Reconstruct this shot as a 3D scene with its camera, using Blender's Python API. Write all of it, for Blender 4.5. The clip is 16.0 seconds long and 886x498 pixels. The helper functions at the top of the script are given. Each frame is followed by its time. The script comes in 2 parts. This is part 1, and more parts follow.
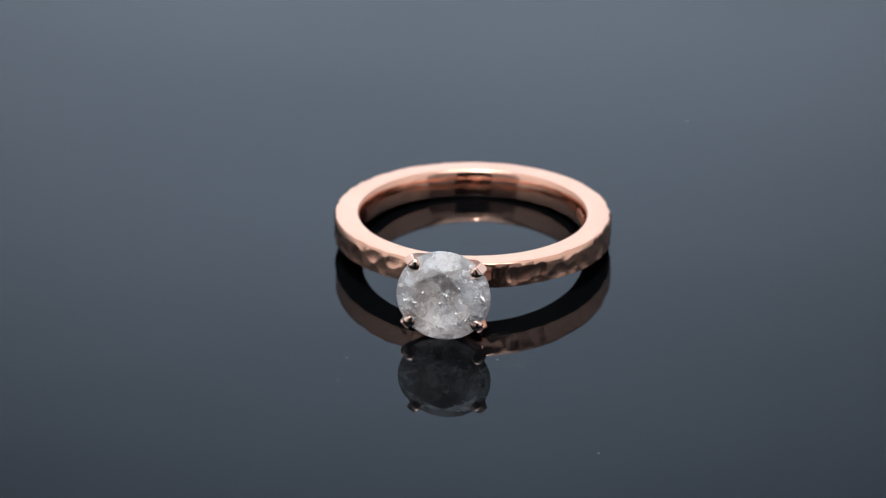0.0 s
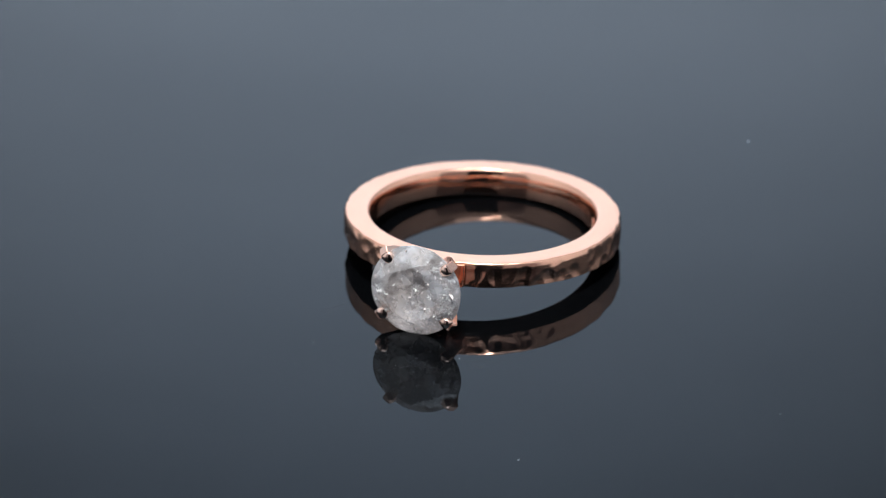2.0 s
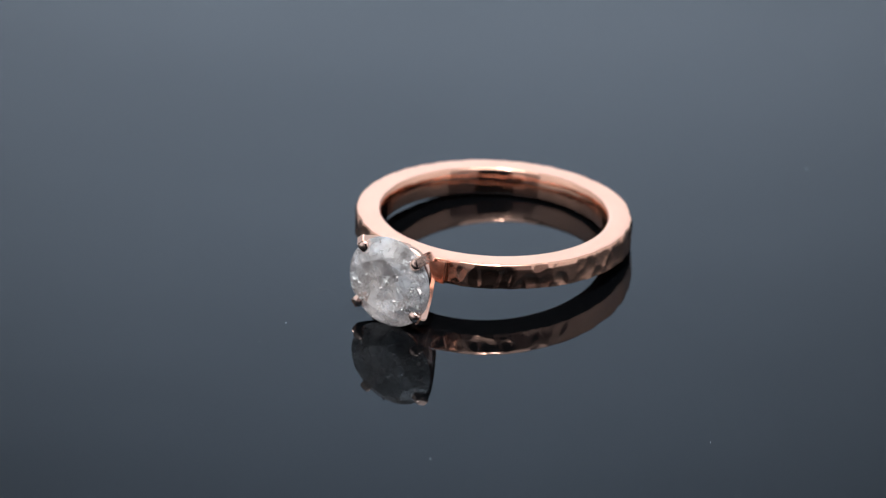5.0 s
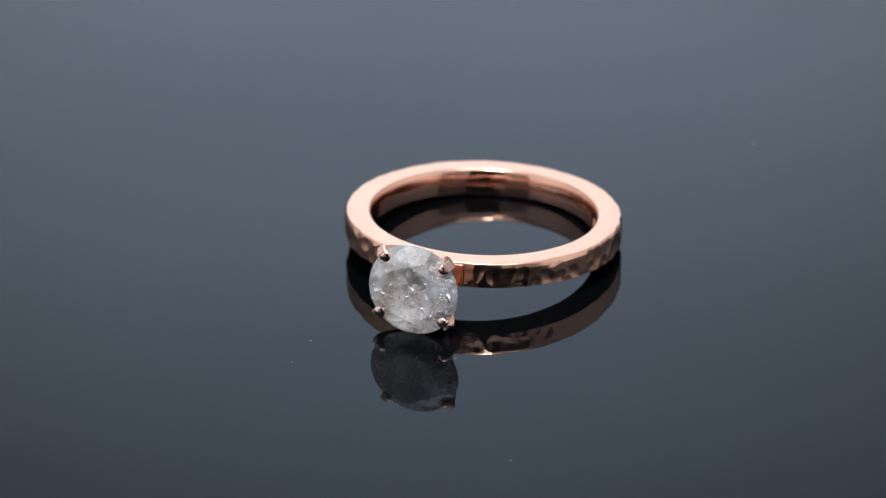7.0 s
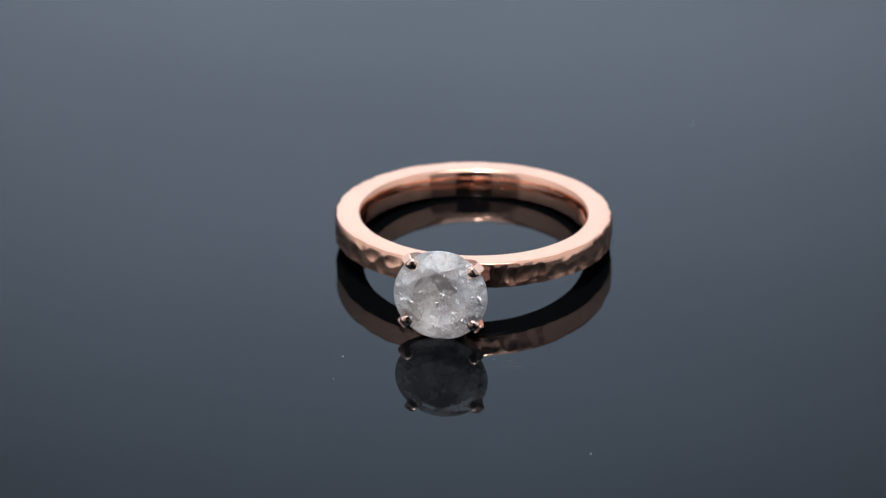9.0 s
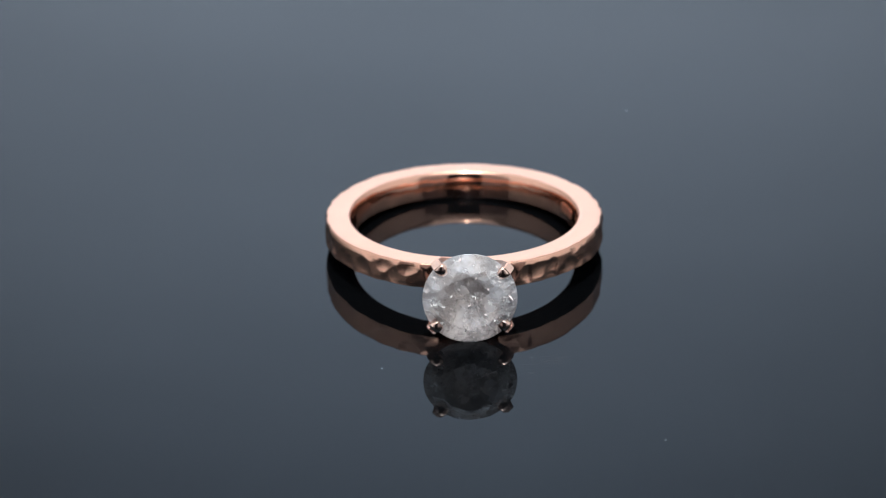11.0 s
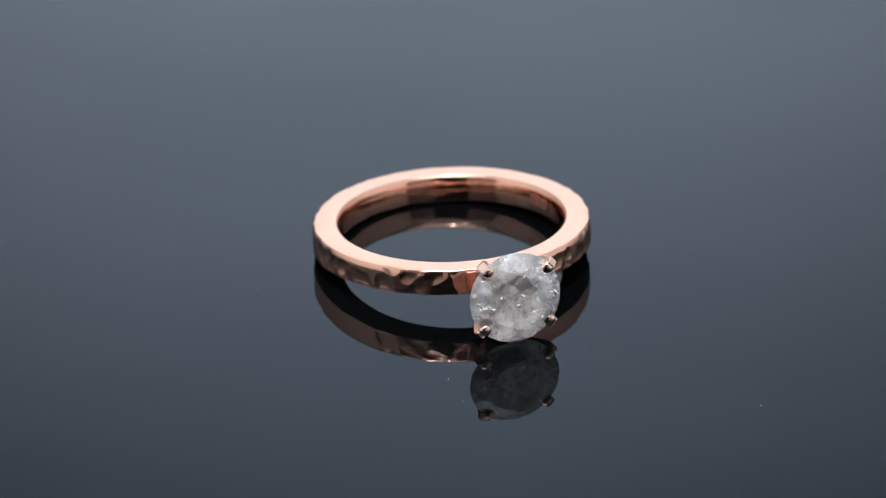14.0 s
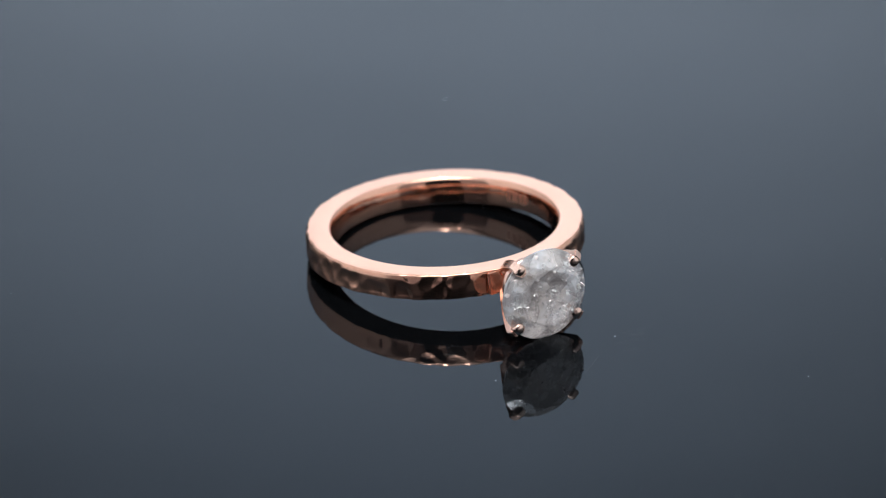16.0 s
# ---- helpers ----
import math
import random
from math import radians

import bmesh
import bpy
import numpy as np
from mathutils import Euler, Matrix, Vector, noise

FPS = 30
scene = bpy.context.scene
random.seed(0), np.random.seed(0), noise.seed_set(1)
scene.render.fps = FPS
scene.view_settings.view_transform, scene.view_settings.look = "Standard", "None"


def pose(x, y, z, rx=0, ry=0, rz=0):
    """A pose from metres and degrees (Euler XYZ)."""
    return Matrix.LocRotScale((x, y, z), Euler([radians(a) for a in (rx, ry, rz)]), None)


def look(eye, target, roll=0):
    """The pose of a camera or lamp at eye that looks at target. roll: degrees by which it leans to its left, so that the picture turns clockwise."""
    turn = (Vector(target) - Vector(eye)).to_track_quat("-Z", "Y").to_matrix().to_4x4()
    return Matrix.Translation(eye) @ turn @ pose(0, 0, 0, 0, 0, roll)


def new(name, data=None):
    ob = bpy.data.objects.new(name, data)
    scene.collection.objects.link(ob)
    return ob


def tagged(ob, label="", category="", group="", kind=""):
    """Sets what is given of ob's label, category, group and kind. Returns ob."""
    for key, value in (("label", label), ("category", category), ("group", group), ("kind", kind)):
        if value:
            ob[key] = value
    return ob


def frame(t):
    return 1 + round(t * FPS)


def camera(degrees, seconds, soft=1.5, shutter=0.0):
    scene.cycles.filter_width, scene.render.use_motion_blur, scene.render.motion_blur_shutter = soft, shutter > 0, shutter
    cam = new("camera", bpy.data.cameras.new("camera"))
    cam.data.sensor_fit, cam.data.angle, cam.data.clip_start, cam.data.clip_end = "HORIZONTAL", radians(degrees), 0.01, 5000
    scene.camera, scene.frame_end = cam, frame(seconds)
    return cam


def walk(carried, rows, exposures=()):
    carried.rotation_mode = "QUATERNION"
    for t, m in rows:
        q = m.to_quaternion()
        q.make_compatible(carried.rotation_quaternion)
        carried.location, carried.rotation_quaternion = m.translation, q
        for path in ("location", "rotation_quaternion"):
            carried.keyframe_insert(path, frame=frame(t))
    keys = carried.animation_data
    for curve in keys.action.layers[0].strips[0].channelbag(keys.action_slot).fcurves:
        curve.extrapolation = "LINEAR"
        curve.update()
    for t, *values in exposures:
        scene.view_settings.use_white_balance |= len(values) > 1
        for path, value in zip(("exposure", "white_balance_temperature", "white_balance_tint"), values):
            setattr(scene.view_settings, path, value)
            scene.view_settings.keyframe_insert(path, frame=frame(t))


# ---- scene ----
cam = camera(14.674, 16.0, soft=1.0)
MM = 0.001
CAMERA_POSE = pose(0, -228.0 * MM, 119.52 * MM, 90 - 27.314, 0, 0.839) @ pose(0, 0, 0, 0, 0, -0.472)
walk(cam, [(0.0, CAMERA_POSE), (16.0, CAMERA_POSE)])
cam.data.dof.use_dof = True
cam.data.dof.focus_distance = 0.245
cam.data.dof.aperture_fstop = 40.0
scene.view_settings.exposure = 0.0

# ---- light: a white photo tent with one ceiling panel and a small spot over the opening ----
world = bpy.data.worlds.new("dim_room")
scene.world = world
world.use_nodes = True
world.node_tree.nodes["Background"].inputs["Color"].default_value = (0.5, 0.6, 0.75, 1)
world.node_tree.nodes["Background"].inputs["Strength"].default_value = 0.025


def area_lamp(name, size_x, size_y, power, colour, m):
    data = bpy.data.lights.new(name, "AREA")
    data.shape, data.size, data.size_y = "RECTANGLE", size_x, size_y
    data.energy, data.color = power, colour
    ob = new(name, data)
    ob.matrix_world = m
    return ob


def small_lamp(name, radius, power, colour, place):
    data = bpy.data.lights.new(name, "POINT")
    data.shadow_soft_size, data.energy, data.color = radius, power, colour
    ob = new(name, data)
    ob.location = place
    return ob


TENT_X, TENT_BACK, TENT_FRONT, TENT_TOP, TABLE_Z = 0.65, 1.20, -0.60, 1.05, -0.018
area_lamp("ceiling_panel_light", 0.80, 0.66, 6.0, (0.82, 0.915, 1.0), pose(0, -0.22, TENT_TOP - 0.01))


# Unseen lamp, added to brighten the back wall that the plate mirrors as a gradient.
def added_backdrop_lamp(power, colour, place, target, cone):
    data = bpy.data.lights.new("added_backdrop_light", "SPOT")
    data.energy, data.color, data.spot_size, data.spot_blend, data.shadow_soft_size = power, colour, radians(cone), 1.0, 0.02
    ob = new("added_backdrop_light", data)
    ob.matrix_world = look(place, target)


added_backdrop_lamp(37.2, (0.74, 0.85, 1.0), (-0.03, 0.50, 0.465), (-0.03, 1.20, 0.465), 80)
small_lamp("side_spot_light", 0.006, 0.45, (1.0, 0.975, 0.95), (-0.076, -0.205, 0.340))
small_lamp("spot_light", 0.009, 6.4, (1.0, 0.975, 0.95), (-0.014, -0.090, 0.360))


# ---- materials ----
def material(name):
    mat = bpy.data.materials.new(name)
    mat.use_nodes = True
    tree = mat.node_tree
    return mat, tree, tree.nodes["Principled BSDF"]


def node(tree, kind, **values):
    n = tree.nodes.new(kind)
    for key, value in values.items():
        n.inputs[key.replace("_", " ")].default_value = value
    return n


def grain(tree, scale, detail=4.0, rough=0.6, stretch=(1, 1, 1)):
    where = tree.nodes.new("ShaderNodeTexCoord")
    turn = tree.nodes.new("ShaderNodeMapping")
    turn.inputs["Scale"].default_value = stretch
    tree.links.new(where.outputs["Object"], turn.inputs["Vector"])
    n = node(tree, "ShaderNodeTexNoise", Scale=scale, Detail=detail, Roughness=rough)
    tree.links.new(turn.outputs["Vector"], n.inputs["Vector"])
    return n


def ramp(tree, source, low, high, a, b):
    r = tree.nodes.new("ShaderNodeValToRGB")
    r.color_ramp.elements[0].position, r.color_ramp.elements[1].position = low, high
    r.color_ramp.elements[0].color = (*a, 1) if isinstance(a, tuple) else (a, a, a, 1)
    r.color_ramp.elements[1].color = (*b, 1) if isinstance(b, tuple) else (b, b, b, 1)
    tree.links.new(source, r.inputs["Fac"])
    return r.outputs["Color"]


def relief(tree, bsdf, source, strength, distance):
    b = node(tree, "ShaderNodeBump", Strength=strength, Distance=distance)
    tree.links.new(source, b.inputs["Height"])
    tree.links.new(b.outputs["Normal"], bsdf.inputs["Normal"])


def rose_gold(name, rough_low, rough_high, bump, pale=0.0, rosy=0.0):
    mat, tree, b = material(name)
    b.inputs["Metallic"].default_value = 1.0
    blotch = grain(tree, 260.0, 3.0)
    fine = grain(tree, 5200.0, 5.0, 0.7)
    tree.links.new(ramp(tree, blotch.outputs["Fac"], 0.3, 0.7, (0.935, 0.497 + pale, 0.35 + rosy), (0.955, 0.532 + pale, 0.378 + rosy)), b.inputs["Base Color"])
    tree.links.new(ramp(tree, fine.outputs["Fac"], 0.35, 0.7, rough_low, rough_high), b.inputs["Roughness"])
    wave = grain(tree, 650.0, 3.0, 0.5)
    soft_bump = node(tree, "ShaderNodeBump", Strength=0.22, Distance=0.00002)
    fine_bump = node(tree, "ShaderNodeBump", Strength=bump, Distance=0.00001)
    tree.links.new(wave.outputs["Fac"], soft_bump.inputs["Height"])
    tree.links.new(fine.outputs["Fac"], fine_bump.inputs["Height"])
    tree.links.new(soft_bump.outputs["Normal"], fine_bump.inputs["Normal"])
    tree.links.new(fine_bump.outputs["Normal"], b.inputs["Normal"])
    return mat


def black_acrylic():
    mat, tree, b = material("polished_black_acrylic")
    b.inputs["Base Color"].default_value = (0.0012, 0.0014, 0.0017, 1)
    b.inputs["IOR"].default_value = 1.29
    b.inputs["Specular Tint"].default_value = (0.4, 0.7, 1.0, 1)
    smear = grain(tree, 45.0, 3.0, 0.55, (1.0, 2.2, 1.0))
    tree.links.new(ramp(tree, smear.outputs["Fac"], 0.35, 0.75, 0.012, 0.03), b.inputs["Roughness"])
    return mat


def tent_fabric():
    mat, tree, b = material("white_tent_fabric")
    weave = grain(tree, 900.0, 2.0)
    fold = grain(tree, 4.0, 4.0, 0.55, (0.7, 1.0, 3.2))
    tree.links.new(ramp(tree, fold.outputs["Fac"], 0.3, 0.7, (0.76, 0.78, 0.80), (0.88, 0.90, 0.92)), b.inputs["Base Color"])
    b.inputs["Roughness"].default_value = 0.9
    relief(tree, b, weave.outputs["Fac"], 0.2, 0.0005)
    return mat


def table_top():
    mat, tree, b = material("dark_table_laminate")
    g = grain(tree, 60.0, 4.0)
    tree.links.new(ramp(tree, g.outputs["Fac"], 0.3, 0.7, (0.025, 0.027, 0.03), (0.04, 0.042, 0.046)), b.inputs["Base Color"])
    b.inputs["Roughness"].default_value = 0.5
    return mat


def diamond_crown(name, haze_low, haze_high, broken):
    """Clear polished stone with faint milky veils."""
    mat, tree, b = material(name)
    out = tree.nodes["Material Output"]
    tree.nodes.remove(b)
    glass = node(tree, "ShaderNodeBsdfGlass", IOR=2.3, Roughness=0.01)
    glass.inputs["Color"].default_value = (0.97, 0.975, 0.98, 1)
    wisp = grain(tree, 800.0, 4.0, 0.6)
    milk = node(tree, "ShaderNodeBsdfDiffuse")
    stain = grain(tree, 420.0, 3.0, 0.55)
    tree.links.new(ramp(tree, stain.outputs["Fac"], 0.40, 0.62, (0.86, 0.88, 0.93), (0.92, 0.83, 0.78)), milk.inputs["Color"])
    mix = tree.nodes.new("ShaderNodeMixShader")
    dots = grain(tree, 5200.0, 3.0, 0.6)
    most = tree.nodes.new("ShaderNodeMath")
    most.operation = "MAXIMUM"
    spot = tree.nodes.new("ShaderNodeTexCoord")
    bend = grain(tree, 1100.0, 2.0)
    warped = tree.nodes.new("ShaderNodeMixRGB")
    warped.blend_type = "ADD"
    warped.inputs["Fac"].default_value = 0.0009
    tree.links.new(spot.outputs["Object"], warped.inputs["Color1"])
    tree.links.new(bend.outputs["Color"], warped.inputs["Color2"])
    shards = node(tree, "ShaderNodeTexVoronoi", Scale=1500.0)
    tree.links.new(warped.outputs["Color"], shards.inputs["Vector"])
    pick = tree.nodes.new("ShaderNodeSeparateColor")
    tree.links.new(shards.outputs["Color"], pick.inputs["Color"])
    veil = node(tree, "ShaderNodeMixRGB", Fac=broken)
    tree.links.new(wisp.outputs["Fac"], veil.inputs["Color1"])
    tree.links.new(pick.outputs[0], veil.inputs["Color2"])
    tree.links.new(ramp(tree, veil.outputs["Color"], 0.32, 0.66, haze_low, haze_high), most.inputs[0])
    tree.links.new(ramp(tree, dots.outputs["Fac"], 0.64, 0.74, 0.0, 0.35), most.inputs[1])
    where = tree.nodes.new("ShaderNodeTexCoord")
    crack = node(tree, "ShaderNodeTexVoronoi", Scale=540.0)
    crack.feature = "DISTANCE_TO_EDGE"
    tree.links.new(where.outputs["Object"], crack.inputs["Vector"])
    patch = grain(tree, 800.0, 2.0)
    lines = tree.nodes.new("ShaderNodeMath")
    lines.operation = "MULTIPLY"
    tree.links.new(ramp(tree, crack.outputs["Distance"], 0.004, 0.03, 0.3, 0.0), lines.inputs[0])
    tree.links.new(ramp(tree, patch.outputs["Fac"], 0.50, 0.60, 0.0, 1.0), lines.inputs[1])
    both = tree.nodes.new("ShaderNodeMath")
    both.operation = "MAXIMUM"
    tree.links.new(most.outputs[0], both.inputs[0])
    tree.links.new(lines.outputs[0], both.inputs[1])
    tree.links.new(both.outputs[0], mix.inputs["Fac"])
    clear = node(tree, "ShaderNodeBsdfTransparent")
    body = node(tree, "ShaderNodeMixShader", Fac=0.58)
    tree.links.new(glass.outputs[0], body.inputs[1])
    tree.links.new(clear.outputs[0], body.inputs[2])
    lustre = node(tree, "ShaderNodeBsdfGlossy", Roughness=0.04)
    coat = node(tree, "ShaderNodeMixShader", Fac=0.14)
    tree.links.new(body.outputs[0], coat.inputs[1])
    tree.links.new(lustre.outputs[0], coat.inputs[2])
    tree.links.new(coat.outputs[0], mix.inputs[1])
    tree.links.new(milk.outputs[0], mix.inputs[2])
    tree.links.new(mix.outputs[0], out.inputs["Surface"])
    return mat


def diamond_pavilion():
    """Milky lower facets that throw the light back; their mottling paints in the facets' contrast."""
    mat, tree, b = material("milky_diamond_pavilion")
    out = tree.nodes["Material Output"]
    tree.nodes.remove(b)
    cloud = grain(tree, 1500.0, 6.0, 0.7)
    milk = node(tree, "ShaderNodeBsdfDiffuse")
    where = tree.nodes.new("ShaderNodeTexCoord")
    wobble = grain(tree, 900.0, 2.0)
    shift = tree.nodes.new("ShaderNodeMixRGB")
    shift.blend_type = "ADD"
    shift.inputs["Fac"].default_value = 0.0006
    tree.links.new(where.outputs["Object"], shift.inputs["Color1"])
    tree.links.new(wobble.outputs["Color"], shift.inputs["Color2"])
    flaws = node(tree, "ShaderNodeTexVoronoi", Scale=800.0)
    tree.links.new(shift.outputs["Color"], flaws.inputs["Vector"])
    shard = tree.nodes.new("ShaderNodeSeparateColor")
    tree.links.new(flaws.outputs["Color"], shard.inputs["Color"])
    most = node(tree, "ShaderNodeMixRGB", Fac=0.42)
    tree.links.new(cloud.outputs["Fac"], most.inputs["Color1"])
    tree.links.new(shard.outputs[0], most.inputs["Color2"])
    tree.links.new(ramp(tree, most.outputs["Color"], 0.34, 0.62, (0.27, 0.22, 0.21), (0.88, 0.81, 0.79)), milk.inputs["Color"])
    shine = node(tree, "ShaderNodeBsdfGlossy", Roughness=0.5)
    shine.inputs["Color"].default_value = (0.62, 0.61, 0.62, 1)
    mix = node(tree, "ShaderNodeMixShader", Fac=0.25)
    tree.links.new(milk.outputs[0], mix.inputs[1])
    tree.links.new(shine.outputs[0], mix.inputs[2])
    tree.links.new(mix.outputs[0], out.inputs["Surface"])
    return mat


def plain(name, colour, rough, metal=0.0):
    mat, tree, b = material(name)
    g = grain(tree, 3000.0, 3.0)
    dim = tuple(c * 0.85 for c in colour)
    tree.links.new(ramp(tree, g.outputs["Fac"], 0.3, 0.7, dim, colour), b.inputs["Base Color"])
    b.inputs["Roughness"].default_value, b.inputs["Metallic"].default_value = rough, metal
    return mat


GOLD = rose_gold("polished_rose_gold", 0.08, 0.12, 0.02)
# claws and tips: the band's gold with extra brightness painted into the tint
CLAW_GOLD = rose_gold("lightened_rose_gold_claw", 0.20, 0.26, 0.02, 0.12, 0.16)
TIP_GOLD = rose_gold("lightened_mirror_rose_gold_tip", 0.10, 0.14, 0.01, 0.14, 0.17)
SATIN_GOLD = rose_gold("satin_hammered_rose_gold", 0.13, 0.18, 0.03)
RIM_GOLD = rose_gold("brushed_rose_gold_edge", 0.29, 0.37, 0.10)
STAMP_GOLD = rose_gold("matt_stamped_gold", 0.3, 0.45, 0.2)
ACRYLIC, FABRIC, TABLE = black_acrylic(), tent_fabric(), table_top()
CROWN, FACE, PAVILION = diamond_crown("milky_diamond_crown", 0.08, 0.38, 0.10), diamond_crown("clear_diamond_table", 0.04, 0.38, 0.24), diamond_pavilion()
ADDED_CURTAIN = plain("added_grey_curtain", (0.25, 0.235, 0.25), 0.9)
LINT = plain("pale_dust_fibre", (0.62, 0.64, 0.66), 0.8)
FLAKE = plain("white_mineral_flake", (0.90, 0.90, 0.91), 0.3, 0.0)
CHALK = plain("chalky_feather", (0.88, 0.87, 0.86), 0.5)
BLUSH = plain("rosy_feather_and_claw_glow", (0.92, 0.82, 0.79), 0.4)
VEIL = plain("warm_grey_mineral_cloud", (0.78, 0.70, 0.69), 0.4)
SMOKE = plain("smoky_mineral_flaw", (0.22, 0.20, 0.20), 0.4)
SOOT = plain("dark_mineral_speck", (0.03, 0.03, 0.03), 0.6)
SCRATCH = plain("glossy_scratch_edge", (0.13, 0.13, 0.135), 0.10, 1.0)
METAL = plain("brushed_turntable_rim", (0.3, 0.3, 0.31), 0.35, 1.0)


# ---- mesh helpers; shapes are drawn in millimetres ----
def part(name, bm, mat, parent=None, label="", smooth=False, scale=MM):
    bmesh.ops.transform(bm, matrix=Matrix.Scale(scale, 4), verts=bm.verts)
    mesh = bpy.data.meshes.new(name)
    for f in bm.faces:
        f.smooth = smooth
    bm.to_mesh(mesh)
    bm.free()
    mesh.materials.append(mat)
    ob = new(name, mesh)
    ob.parent = parent
    return tagged(ob, label)


def box(bm, x0, x1, y0, y1, z0, z1):
    m = Matrix.Translation(((x0 + x1) / 2, (y0 + y1) / 2, (z0 + z1) / 2)) @ Matrix.Diagonal((x1 - x0, y1 - y0, z1 - z0, 1))
    bmesh.ops.create_cube(bm, size=1, matrix=m)


def lathe(bm, profile, count, closed=False, warp=None):
    """Turns (radius, height) points about z."""
    loops = []
    for i in range(count):
        a = 2 * math.pi * i / count
        loop = []
        for j, (r, z) in enumerate(profile):
            if warp:
                r, z = warp(a, j, r, z)
            loop.append(bm.verts.new((r * math.cos(a), r * math.sin(a), z)))
        loops.append(loop)
    n = len(profile)
    for i in range(count):
        for j in range(n if closed else n - 1):
            k = (j + 1) % n
            bm.faces.new((loops[i][j], loops[(i + 1) % count][j], loops[(i + 1) % count][k], loops[i][k]))
    return loops


def sweep(bm, centres, sizes, side, corners=4, spin=45.0):
    """A tapered bar along centres; sizes are (half width, half depth); side is its width direction."""
    loops = []
    for i, c in enumerate(centres):
        ahead = (centres[min(i + 1, len(centres) - 1)] - centres[max(i - 1, 0)]).normalized()
        across = side.normalized()
        up = ahead.cross(across).normalized()
        loop = []
        for k in range(corners):
            a = math.radians(spin) + 2 * math.pi * k / corners
            loop.append(bm.verts.new(c + across * (math.cos(a) * sizes[i][0]) + up * (math.sin(a) * sizes[i][1])))
        loops.append(loop)
    for a, b in zip(loops, loops[1:]):
        for k in range(corners):
            bm.faces.new((a[k], a[(k + 1) % corners], b[(k + 1) % corners], b[k]))
    bm.faces.new(loops[0][::-1])
    bm.faces.new(loops[-1])
    bmesh.ops.recalc_face_normals(bm, faces=bm.faces)


# ---- the setting: tent, table ----
def wall(name, spans, label, mat=None):
    bm = bmesh.new()
    for s in spans:
        box(bm, *s)
    return tagged(part(name, bm, mat or FABRIC, scale=1.0), label, "wall", kind="structure")


def build_tent():
    x, b, f, top, z, th = TENT_X, TENT_BACK, TENT_FRONT, TENT_TOP, TABLE_Z, 0.006
    wall("wall_back", [(-x, x, b, b + th, z, top)], "white fabric back wall of a photo tent")
    wall("wall_left", [(-x - th, -x, f, b + th, z, top)], "white fabric side wall of a photo tent")
    wall("wall_right", [(x, x + th, f, b + th, z, top)], "white fabric side wall of a photo tent")
    o = OPEN
    # unseen curtain and valance, added to set how dark the gold's reflections are
    wall("wall_front", [(-x, -o, f - th, f, z, OPEN_TOP), (o, x, f - th, f, z, OPEN_TOP)],
         "unseen grey front curtain with an open slit, added to darken reflections", ADDED_CURTAIN)
    wall("wall_front_upper", [(-x, x, f - th, f, OPEN_TOP, top)], "unseen white fabric valance above the added front curtain")
    bm = bmesh.new()
    box(bm, -x - th, x + th, f - th, b + th, top, top + th)
    tagged(part("ceiling", bm, FABRIC, scale=1.0), "white fabric ceiling of a photo tent", "ceiling", kind="structure")
    bm = bmesh.new()
    box(bm, -1.0, 1.0, -1.0, 1.5, z - 0.03, z)
    tagged(part("floor", bm, TABLE, scale=1.0), "dark laminate table top under the turntable", "table", kind="structure")


OPEN, OPEN_TOP = 0.20, 0.60
build_tent()

# ---- turntable with its black plate, dust and scratches ----
PLATE_R = 165.0


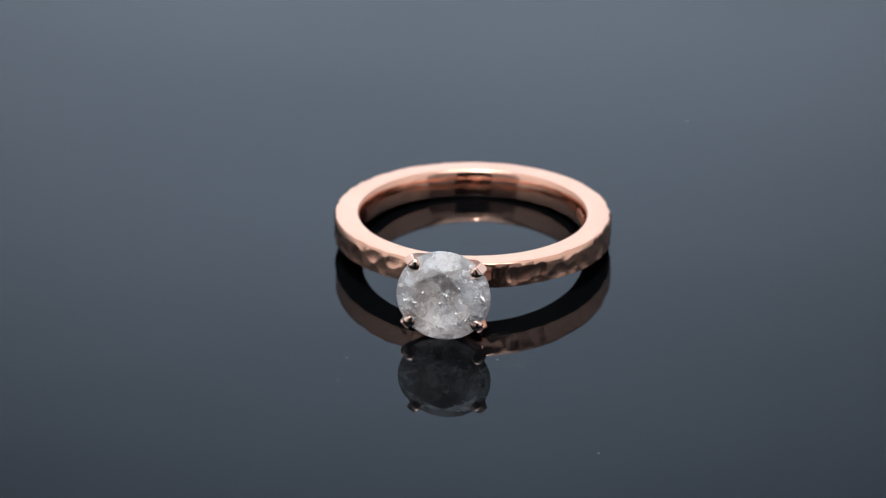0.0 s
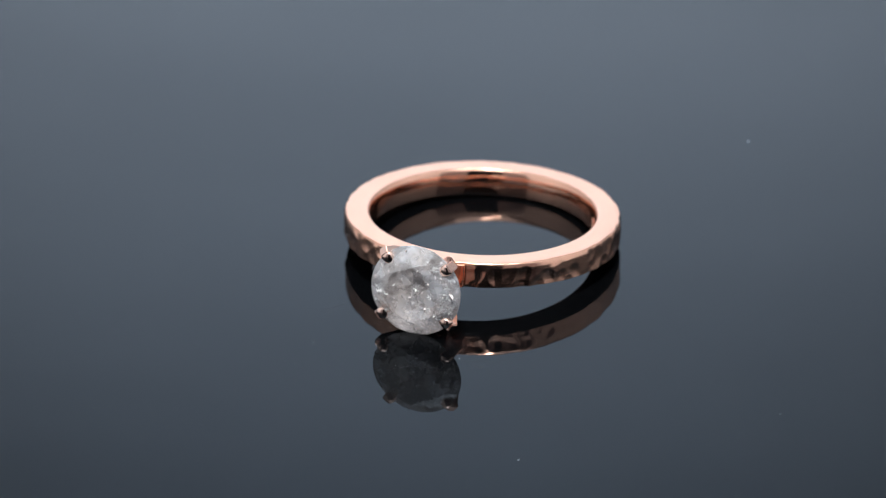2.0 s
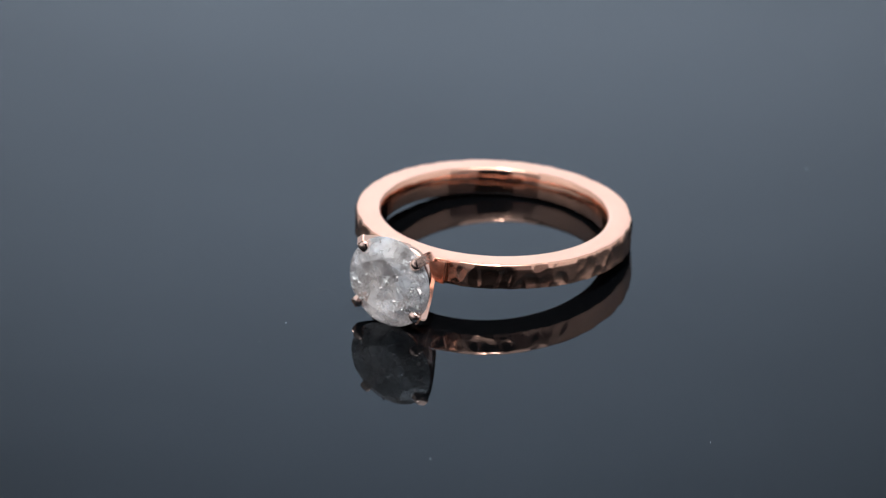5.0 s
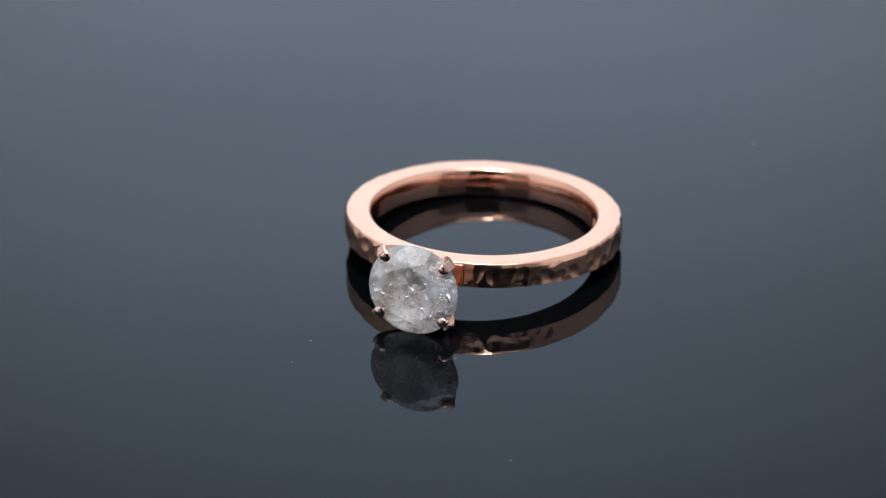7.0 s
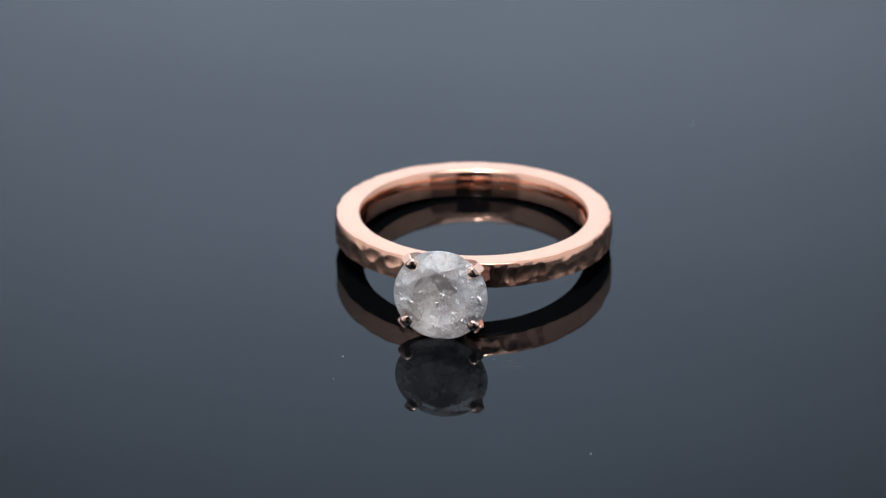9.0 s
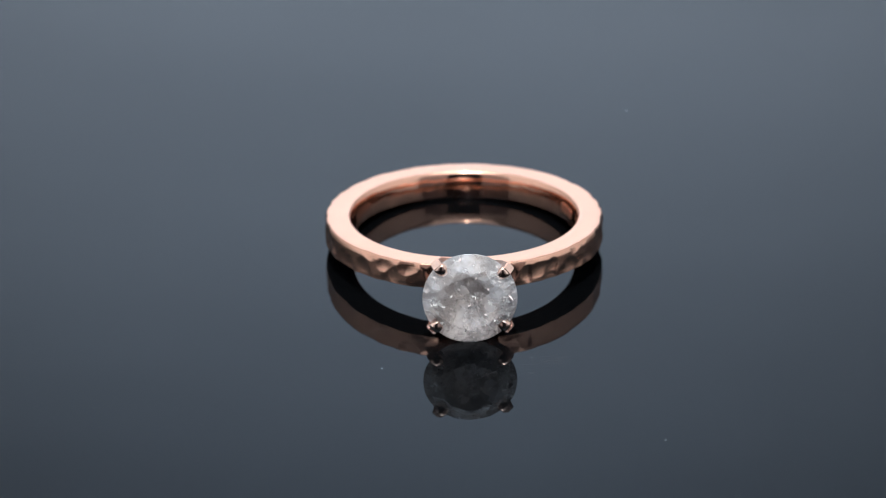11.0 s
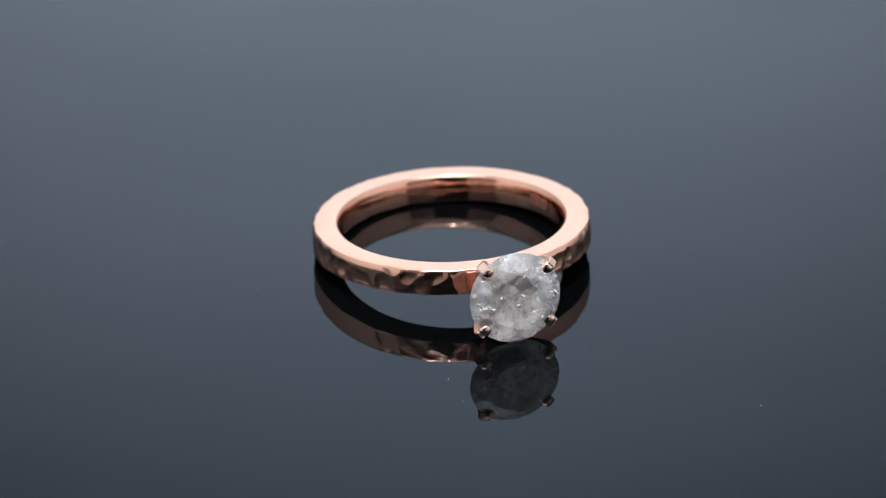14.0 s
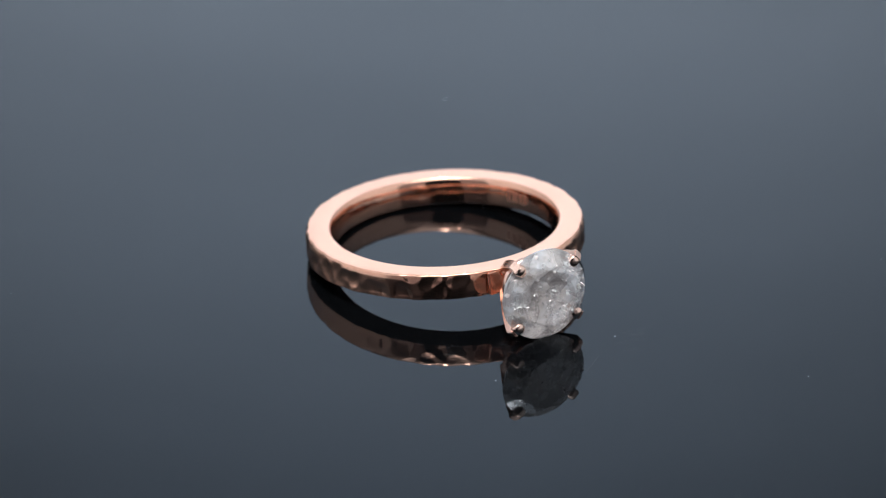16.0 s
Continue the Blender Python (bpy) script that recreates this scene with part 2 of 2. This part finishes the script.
def build_turntable():
    root = tagged(new("turntable"), "round turntable with a polished black acrylic top", "turntable")
    root.location = (0, 0, 0)
    bm = bmesh.new()
    r = PLATE_R
    loops = lathe(bm, [(r, -3.6), (r, -0.5), (r - 0.15, -0.15), (r - 0.5, 0.0)], 128)
    bm.faces.new([l[3] for l in loops])
    bm.faces.new([l[0] for l in loops][::-1])
    bmesh.ops.recalc_face_normals(bm, faces=bm.faces)
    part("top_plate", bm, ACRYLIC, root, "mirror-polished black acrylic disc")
    bm = bmesh.new()
    loops = lathe(bm, [(118, -18.0), (120, -17.0), (120, -4.4), (119, -3.7)], 96)
    bm.faces.new([l[3] for l in loops])
    bm.faces.new([l[0] for l in loops][::-1])
    bmesh.ops.recalc_face_normals(bm, faces=bm.faces)
    part("base", bm, METAL, root, "grey turntable base", smooth=False)
    rng = random.Random(4)

    def speck(x, y, size):
        bm = bmesh.new()
        bmesh.ops.create_icosphere(bm, subdivisions=1, radius=size)
        for v in bm.verts:
            v.co *= rng.uniform(0.7, 1.25)
            v.co.z *= 0.6
        ob = part("dust_speck", bm, LINT, root, "pale dust speck")
        ob.location = (x * MM, y * MM, size * 0.35 * MM)

    def scratch(x, y, length, heading, bend, width):
        """A hair-thin burr: a round ridge that glints when it lies across the light."""
        bm = bmesh.new()
        pts, n = [], 7
        h = math.radians(heading)
        p = Vector((-math.cos(h) * length / 2, -math.sin(h) * length / 2, 0.0))
        for i in range(n):
            pts.append(p.copy())
            h += math.radians(bend) / n
            p += Vector((math.cos(h), math.sin(h), 0)) * length / (n - 1)
        sizes = [width * (0.25 + 0.75 * math.sin(math.pi * i / (n - 1))) for i in range(n)]
        sweep(bm, pts, [(w, w) for w in sizes], Vector((-math.sin(h), math.cos(h), 0)), 10, 0.0)
        ob = part("scratch", bm, SCRATCH, root, "hair-thin pale scratch", smooth=True)
        ob.location = (x * MM, y * MM, 0)

    for x, y, s in ((-10.08, -13.52, 0.05), (0.7, -13.81, 0.04), (-10.56, -16.79, 0.03), (7.5, -26.81, 0.04), (16.19, 25.88, 0.05)):
        speck(x, y, s)
    for i in range(10):
        speck(rng.uniform(-32, 32), rng.uniform(-26, 50), rng.uniform(0.012, 0.022))
    for x, y, l, h, b in ((-3.1, -15.9, 3.0, 27, 4), (-14.1, -3.3, 0.7, 35, 5), (-11.8, -4.6, 0.6, 20, 8), (-9.9, -7.9, 3.6, -104, 6), (-9.7, -7.7, 3.0, 40, -5)):
        scratch(x, y, l, h, b, 0.007)
    # fine rub marks, gathered and turned so their glints fall beside the ring's reflection
    for cx, cy, spread, count in ((2.2, -14.5, 0.7, 22), (0.1, -16.2, 0.4, 6), (0.9, -10.0, 0.6, 6), (-6.2, -9.7, 0.6, 8), (-9.3, -8.0, 0.7, 6)):
        facing = math.degrees(math.atan2(cy, cx)) + 90
        for i in range(count):
            scratch(cx + rng.gauss(0, spread), cy + rng.gauss(0, spread * 0.5), rng.uniform(0.3, 1.1), facing + rng.gauss(0, 12), rng.uniform(-14, 14), rng.uniform(0.003, 0.006))
    return root


turntable = build_turntable()

# ---- the ring: lies on its back edge and on the stone's rim ----
R_IN, R_OUT, WIDTH_FRONT, WIDTH_BACK = 8.34, 10.41, 1.85, 2.13
STONE_R, STONE_Y, STONE_Z = 3.405, -14.435, -0.83
TILT, STONE_TURN = 4.837, 43.5
TABLE_R, TABLE_H, BEZEL = 0.62, 0.262, 34.6


def hammer_marks():
    """Scattered blow centres on the unrolled outer face, in (arc, height, depth, bowl, two tilts, turn)."""
    rng = random.Random(11)
    marks, around = [], 2 * math.pi * R_OUT
    while len(marks) < 92:
        s, z = rng.uniform(0, around), rng.uniform(-1.2, 1.2)
        far = all(min(abs(s - a), around - abs(s - a)) ** 2 + (z - b) ** 2 > 0.88 ** 2 for a, b, *_ in marks)
        if far or rng.random() < 0.01:
            marks.append((s, z, rng.uniform(0.0, 0.04), rng.uniform(0.14, 0.32), rng.uniform(-0.11, 0.11), rng.uniform(-0.12, 0.14), rng.uniform(-1.0, 1.0)))
    for side in (-1, 1):
        # one broad blow on each shoulder beside the setting
        marks.append(((1.5 * math.pi + side * 0.235) * R_OUT, -0.1, -0.06, 0.13, -0.10 * side, 0.05, 0.0))
    return marks, around


def build_band(root):
    marks, around = hammer_marks()
    arr = np.array(marks)
    lean_c, lean_s = np.cos(arr[:, 6]), np.sin(arr[:, 6])
    h = 1.0
    e, k, g = 0.38, 1.25, 0.035
    arc = [radians(15 * k) for k in range(7)]
    inner = [(R_IN + e - e * math.sin(t), h - k + k * math.cos(t)) for t in [radians(4.5 * i) for i in range(21)]]
    inner += [(R_IN + 0.15 - 0.15 * math.cos(t), -h + 0.15 - 0.15 * math.sin(t)) for t in arc]
    low = [(R_IN + 0.6, -h), (R_OUT - 0.4, -h), (R_OUT - g, -h)]
    n = 22
    outer = [(R_OUT, -h + g + (2 * h - g - 0.50) * i / (n - 1)) for i in range(n)]
    high = [(R_OUT - 0.17 + 0.17 * math.cos(radians(10 * i)), h - 0.50 + 0.50 * math.sin(radians(10 * i))) for i in range(1, 10)] + [(R_OUT - 0.4, h), (R_IN + 0.7, h)]
    profile = inner + low + outer + high
    first, last = len(inner) + 2, len(inner) + 11 + n

    def warp(a, j, r, z):
        if first <= j <= last:
            s = (a % (2 * math.pi)) * R_OUT
            ds = (arr[:, 0] - s + around / 2) % around - around / 2
            dz = arr[:, 1] - z
            along, across = ds * lean_c + dz * lean_s, dz * lean_c - ds * lean_s
            bowl = (1.25 * along ** 2 + 0.6 * across ** 2) * arr[:, 3] + arr[:, 2] + ds * arr[:, 4] + dz * arr[:, 5]
            low_point = float(bowl.min())
            d = low_point - math.log(float(np.exp(-85.0 * (bowl - low_point)).sum())) / 85.0
            d += 0.016 * noise.noise(Vector((s * 1.5, z * 1.5, 3.0)))
            r += (min(d, 0.12) - 0.05) * (1.0 if abs(z) < 0.7 else 0.75)
        elif j < len(inner):
            r += 0.020 * noise.noise(Vector((R_IN * math.cos(a) * 0.55, R_IN * math.sin(a) * 0.55, z * 0.8)))
            r += 0.011 * noise.noise(Vector((R_IN * math.cos(a) * 1.6, R_IN * math.sin(a) * 1.6, z * 1.5 + 7)))
        else:
            z += 0.010 * math.sin(5 * a + 1) * (1 if z > 0 else 0)
        wide = WIDTH_FRONT + (WIDTH_BACK - WIDTH_FRONT) * (1 + math.sin(a)) / 2
        return r, (z - h) * wide / (2 * h)

    bm = bmesh.new()
    lathe(bm, profile, 720, True, warp)
    bmesh.ops.recalc_face_normals(bm, faces=bm.faces)
    band = part("band", bm, GOLD, root, "rose gold band with a hammered outer face and flat polished edges", smooth=True)
    band.data.set_sharp_from_angle(angle=radians(38))
    band.data.materials.append(SATIN_GOLD)
    band.data.materials.append(RIM_GOLD)
    for face in band.data.polygons:
        outside = math.hypot(face.center.x, face.center.y) > (R_IN + e - 0.04) * MM
        face.material_index = (2 if face.normal.z > 0.9 else 1) if outside else 0
    for i, (a, tall) in enumerate(((24.0, 0.75), (21.4, 0.8), (19.3, 0.75), (16.6, 0.7), (14.0, 0.8), (12.2, 0.6))):
        bm = bmesh.new()
        box(bm, -0.02, 0.02, -0.13, 0.13, -tall / 2, tall / 2)
        bmesh.ops.bevel(bm, geom=bm.edges[:], offset=0.015, segments=1, affect="EDGES")
        mark = part("stamp_bar", bm, STAMP_GOLD, band, "tiny stamped hallmark bar")
        t = radians(a)
        mark.matrix_local = pose(R_IN * math.cos(t) * MM, R_IN * math.sin(t) * MM, -1.03 * MM, 0, 0, a)
    return band


OUT = Vector((0, -1, 0))


def around_stone(angle):
    t = radians(angle)
    return Vector((math.cos(t), 0, math.sin(t)))


def build_claw(root, angle, reach, lean):
    out = around_stone(angle)
    side = OUT.cross(out)
    c = Vector((0, STONE_Y, STONE_Z))
    path = [(1.30, -3.9), (1.90, -3.0), (2.58, -1.9), (3.20, -0.75), (3.50 - lean * 0.3, -0.05), (3.46 + lean, 0.24 if lean > 0 else 0.16)]
    size = [(0.52, 0.46), (0.52, 0.46), (0.52, 0.48), (0.52, 0.50), (0.52, 0.52), (0.50, 0.50)]
    pts = [c + out * (r * reach) + OUT * d for r, d in path]
    bm = bmesh.new()
    sweep(bm, pts, size, side)
    bmesh.ops.bevel(bm, geom=[e for e in bm.edges if e.calc_length() > 0.2], offset=0.07, segments=3, affect="EDGES")
    claw = part("claw", bm, CLAW_GOLD, root, "square rose gold claw with a flat end", smooth=True)
    claw.data.set_sharp_from_angle(angle=radians(28))
    # the end is folded over the stone as a blunt tongue with a ridge along its middle
    bm = bmesh.new()
    loops = []
    for r, half, low, high in ((3.58, 0.30, -0.16, 0.26), (3.44, 0.40, -0.08, 0.46), (3.26, 0.43, 0.0, 0.54), (3.02, 0.40, 0.06, 0.52), (2.78, 0.30, 0.12, 0.44), (2.62, 0.16, 0.18, 0.36)):
        loop = []
        for k in range(12):
            a = 2 * math.pi * k / 12
            u, w = math.cos(a), math.sin(a)
            u = math.copysign(abs(u) ** 0.8, u)
            d = (low + high) / 2 + (high - low) / 2 * w
            loop.append(bm.verts.new(c + out * (r * reach) + side * (half * u) + OUT * d))
        loops.append(loop)
    for p, q in zip(loops, loops[1:]):
        for k in range(12):
            bm.faces.new((p[k], p[(k + 1) % 12], q[(k + 1) % 12], q[k]))
    bm.faces.new(loops[0][::-1])
    bm.faces.new(loops[-1])
    bmesh.ops.recalc_face_normals(bm, faces=bm.faces)
    bmesh.ops.subdivide_edges(bm, edges=bm.edges[:], cuts=1, use_grid_fill=True, smooth=0.6)
    for v in bm.verts:
        v.co += 0.025 * noise.noise_vector(v.co * 2.3)
    part("tip", bm, TIP_GOLD, claw, "blunt polished claw tip folded over the stone", smooth=True)
    return claw


def build_gallery(root):
    bm = bmesh.new()
    loops = []
    for i in range(64):
        a = 2 * math.pi * i / 64
        o = Vector((math.cos(a), 0, math.sin(a)))
        c = Vector((0, STONE_Y, STONE_Z)) + o * 1.72 - OUT * 2.45
        loops.append([bm.verts.new(c + o * (0.32 * math.cos(b)) + OUT * (0.34 * math.sin(b))) for b in [2 * math.pi * k / 10 for k in range(10)]])
    for i in range(64):
        for k in range(10):
            bm.faces.new((loops[i][k], loops[i][(k + 1) % 10], loops[(i + 1) % 64][(k + 1) % 10], loops[(i + 1) % 64][k]))
    bmesh.ops.recalc_face_normals(bm, faces=bm.faces)
    part("gallery_rail", bm, CLAW_GOLD, root, "round rose gold rail under the stone", smooth=True)
    bm = bmesh.new()
    rise = radians(11)
    pts = [Vector((0, -R_OUT + 0.3 - d * math.cos(rise), -WIDTH_FRONT / 2 - 0.06 + d * math.sin(rise))) for d in (0.0, 0.33)]
    sweep(bm, pts, [(3.25, 1.22), (3.18, 1.20)], Vector((1, 0, 0)))
    bmesh.ops.bevel(bm, geom=bm.edges[:], offset=0.09, segments=3, affect="EDGES")
    part("head_base", bm, SATIN_GOLD, root, "low rose gold block joining the claws to the band", smooth=True).data.set_sharp_from_angle(angle=radians(30))


def build_stone(root):
    bm = bmesh.new()
    rng = random.Random(3)

    def grind(azimuth, tilt, reach):
        """Cuts one flat facet whose plane lies at a share of the radius from the middle."""
        a, b = radians(azimuth), radians(tilt)
        n = Vector((math.sin(b) * math.cos(a), math.sin(b) * math.sin(a), math.cos(b)))
        cut = bmesh.ops.bisect_plane(bm, geom=bm.verts[:] + bm.edges[:] + bm.faces[:], dist=1e-6, plane_co=n * (reach * STONE_R), plane_no=n, clear_outer=True)
        rim = [g for g in cut["geom_cut"] if isinstance(g, bmesh.types.BMEdge)]
        if len(rim) > 2:
            bmesh.ops.edgeloop_fill(bm, edges=rim)

    bmesh.ops.create_cube(bm, size=2.4 * STONE_R)
    grind(0, 0, TABLE_H)
    for k in range(72):
        grind(5 * k, 90, 1.0)
    edge = TABLE_R * math.cos(radians(22.5))
    for k in range(8):
        wear = [rng.uniform(-0.7, 0.7) for _ in range(6)]
        grind(45 * k, BEZEL + 0.5 * wear[0], math.sin(radians(BEZEL)))
        grind(45 * k + 22.5, 17 + wear[1], math.sin(radians(17 + wear[1])) * edge + math.cos(radians(17 + wear[1])) * TABLE_H)
        grind(45 * k, 180 - 41.5 + wear[2], math.sin(radians(41.5)) + 0.045 * math.cos(radians(41.5)))
        for side in (-1, 1):
            slope = 35.7 if (k, side) == (2, 1) else 39.5 + wear[3 + (side > 0)]
            grind(45 * k + 11.5 * side, slope, math.sin(radians(slope)))
            grind(45 * k + 11.5 * side, 180 - 43.5 + wear[5] * side, math.sin(radians(43.5)) + 0.045 * math.cos(radians(43.5)))
    bmesh.ops.recalc_face_normals(bm, faces=bm.faces)
    for f in bm.faces:
        f.material_index = 1 if f.normal.z < -0.2 else (0 if f.normal.z > 0.99 else 2)
    turn = pose(0, STONE_Y, STONE_Z, 90, 0, 0) @ pose(0, 0, 0, 0, 0, STONE_TURN)
    bmesh.ops.transform(bm, matrix=turn, verts=bm.verts)
    stone = part("diamond", bm, FACE, root, "round brilliant-cut cloudy grey diamond with white inclusions")
    stone.data.materials.append(PAVILION)
    stone.data.materials.append(CROWN)

    def under_face(u, v, depth):
        """A place below the crown's surface, from its position across the stone."""
        t = radians(-STONE_TURN)
        u, v = u * math.cos(t) - v * math.sin(t), u * math.sin(t) + v * math.cos(t)
        q = math.hypot(u, v)
        top = TABLE_H if q < 0.6 else TABLE_H * (1 - q) / 0.4
        return Vector((u, v, top - depth)) * STONE_R

    def chip(bm, m, long, wide, thin):
        v = [bm.verts.new(m @ Vector(p)) for p in ((long, 0, 0), (-long, 0, 0), (0, wide, 0), (0, -wide, 0), (0, 0, thin), (0, 0, -thin))]
        for f in ((0, 2, 4), (2, 1, 4), (1, 3, 4), (3, 0, 4), (2, 0, 5), (1, 2, 5), (3, 1, 5), (0, 3, 5)):
            bm.faces.new([v[k] for k in f])

    def cloud(name, mat, count, seed, label, low, high, needle, depth):
        r2 = random.Random(seed)
        bm = bmesh.new()
        for i in range(count):
            kind = r2.random()
            a, q = r2.uniform(0, 2 * math.pi), math.sqrt(r2.random()) * 0.93
            if kind < 0.2:
                q = abs(r2.gauss(0, 0.3))
            elif kind < 0.65:
                a, q = r2.gauss(-0.15, 0.45), r2.uniform(0.62, 0.94)
            place = under_face(q * math.cos(a), q * math.sin(a), r2.uniform(0.006, depth + 0.01))
            m = turn @ Matrix.Translation(place) @ Euler([r2.uniform(0, 6) for _ in range(3)]).to_matrix().to_4x4()
            s = r2.uniform(low, high) * (1.5 if r2.random() < 0.08 else 0.8)
            chip(bm, m, s * (r2.uniform(5, 18) if needle else r2.uniform(0.8, 1.8)), s, s * 0.4)
        # denser white shards on the crown's sides, which also paint in bright sparkle
        if mat is CHALK:
            for k in range(26):
                a, q = ((r2.gauss(-0.1 if k < 16 else 3.5, 0.4), r2.uniform(0.68, 0.93)) if k < 23 else (r2.uniform(0, 6.28), abs(r2.gauss(0, 0.4))))
                for _ in range(10):
                    u, v = q * math.cos(a) + r2.gauss(0, 0.035), q * math.sin(a) + r2.gauss(0, 0.035)
                    if math.hypot(u, v) < 0.95:
                        m = turn @ Matrix.Translation(under_face(u, v, r2.uniform(-0.002, 0.022))) @ Euler((r2.gauss(0, 0.4), r2.gauss(0, 0.4), r2.uniform(0, 6))).to_matrix().to_4x4()
                        chip(bm, m, r2.uniform(0.06, 0.30), r2.uniform(0.03, 0.11), 0.012)
        if mat is BLUSH:
            bm.clear()
            for k in range(76):
                a, q = r2.uniform(0, 2 * math.pi), abs(r2.gauss(0, 0.16))
                u, v = 0.05 + q * math.cos(a), -0.17 + 1.3 * q * math.sin(a)
                # by the lower claws the chips paint in the gold's pink reflections
                if k >= 26:
                    a, q = r2.gauss(-0.75 if k < 60 else 3.7, 0.28), r2.uniform(0.60, 0.92)
                    u, v = q * math.cos(a), q * math.sin(a)
                m = turn @ Matrix.Translation(under_face(u, v, r2.uniform(0.012, 0.05))) @ Euler((r2.gauss(0, 0.3), r2.gauss(0, 0.3), r2.uniform(0, 6))).to_matrix().to_4x4()
                chip(bm, m, r2.uniform(0.05, 0.17), r2.uniform(0.04, 0.11), 0.02)
        if needle:
            for u0, v0, u1, v1 in ((-0.17, 0.69, 0.23, 0.88), (0.03, -0.82, 0.21, -0.64), (0.30, 0.62, 0.52, 0.58), (-0.86, 0.2, -0.7, 0.22)):
                p0, p1 = under_face(u0, v0, -0.004), under_face(u1, v1, -0.004)
                along = (p1 - p0).to_track_quat("X", "Z").to_matrix().to_4x4()
                chip(bm, turn @ Matrix.Translation((p0 + p1) / 2) @ along, (p1 - p0).length / 2, 0.022, 0.016)
        tagged(part(name, bm, mat, stone, label), kind="stuff")

    # the white and silvery chips are inclusions and painted sparkle in one
    cloud("white_sparkle_inclusions", CHALK, 300, 5, "tiny white feather inclusions inside the stone, partly painted-in sparkle", 0.016, 0.066, False, 0.02)
    cloud("silvery_sparkle_flakes", FLAKE, 100, 9, "tiny silvery flakes inside the stone, partly painted-in sparkle", 0.008, 0.026, False, 0.05)
    cloud("needle_inclusions", FLAKE, 14, 6, "fine white needle inclusions inside the stone", 0.012, 0.024, True, 0.06)
    cloud("cloudy_inclusions", VEIL, 150, 15, "angular warm grey clouds inside the stone", 0.07, 0.20, False, 0.07)
    cloud("rosy_feathers_and_reflections", BLUSH, 1, 25, "rosy white feathers in the stone's middle, and painted pink reflections by its claws", 0.05, 0.1, False, 0.03)
    cloud("smoky_inclusions", SMOKE, 55, 21, "angular smoky flaws inside the stone", 0.05, 0.15, False, 0.07)
    cloud("dark_inclusions", SOOT, 45, 7, "black pepper specks inside the stone", 0.012, 0.04, False, 0.05)
    return stone


def build_ring():
    root = tagged(new("engagement_ring"), "hammered rose gold ring with grey diamond on black acrylic", "ring")
    build_band(root)
    build_gallery(root)
    for angle, lean in ((131.0, 0.26), (41.0, 0.26), (220.0, -0.08), (320.5, -0.08)):
        build_claw(root, angle, 1.0, lean)
    build_stone(root)
    return root


finger_ring = build_ring()


def motions():
    """The plate swings back and forth at a steady pace and carries the ring."""
    speed, swing, psi, cx, cy = 5.676, 4.6, -8.196, -1.1331, 3.7908
    height = WIDTH_BACK * math.cos(radians(TILT)) + R_OUT * math.sin(radians(TILT))
    table_rows, ring_rows = [], []
    for i in range(41):
        t = i * 0.4
        for when in ([4.6] if abs(t - 4.8) < 0.01 else []) + [t]:
            turned = -speed * (when if when < swing else 2 * swing - when)
            a = radians(turned)
            table_rows.append((when, pose(0, 0, 0, 0, 0, turned)))
            x, y = cx * math.cos(a) - cy * math.sin(a), cx * math.sin(a) + cy * math.cos(a)
            ring_rows.append((when, pose(x * MM, y * MM, height * MM, 0, 0, psi + turned) @ pose(0, 0, 0, -TILT, 0, 0)))
    walk(turntable, table_rows)
    walk(finger_ring, ring_rows)


motions()
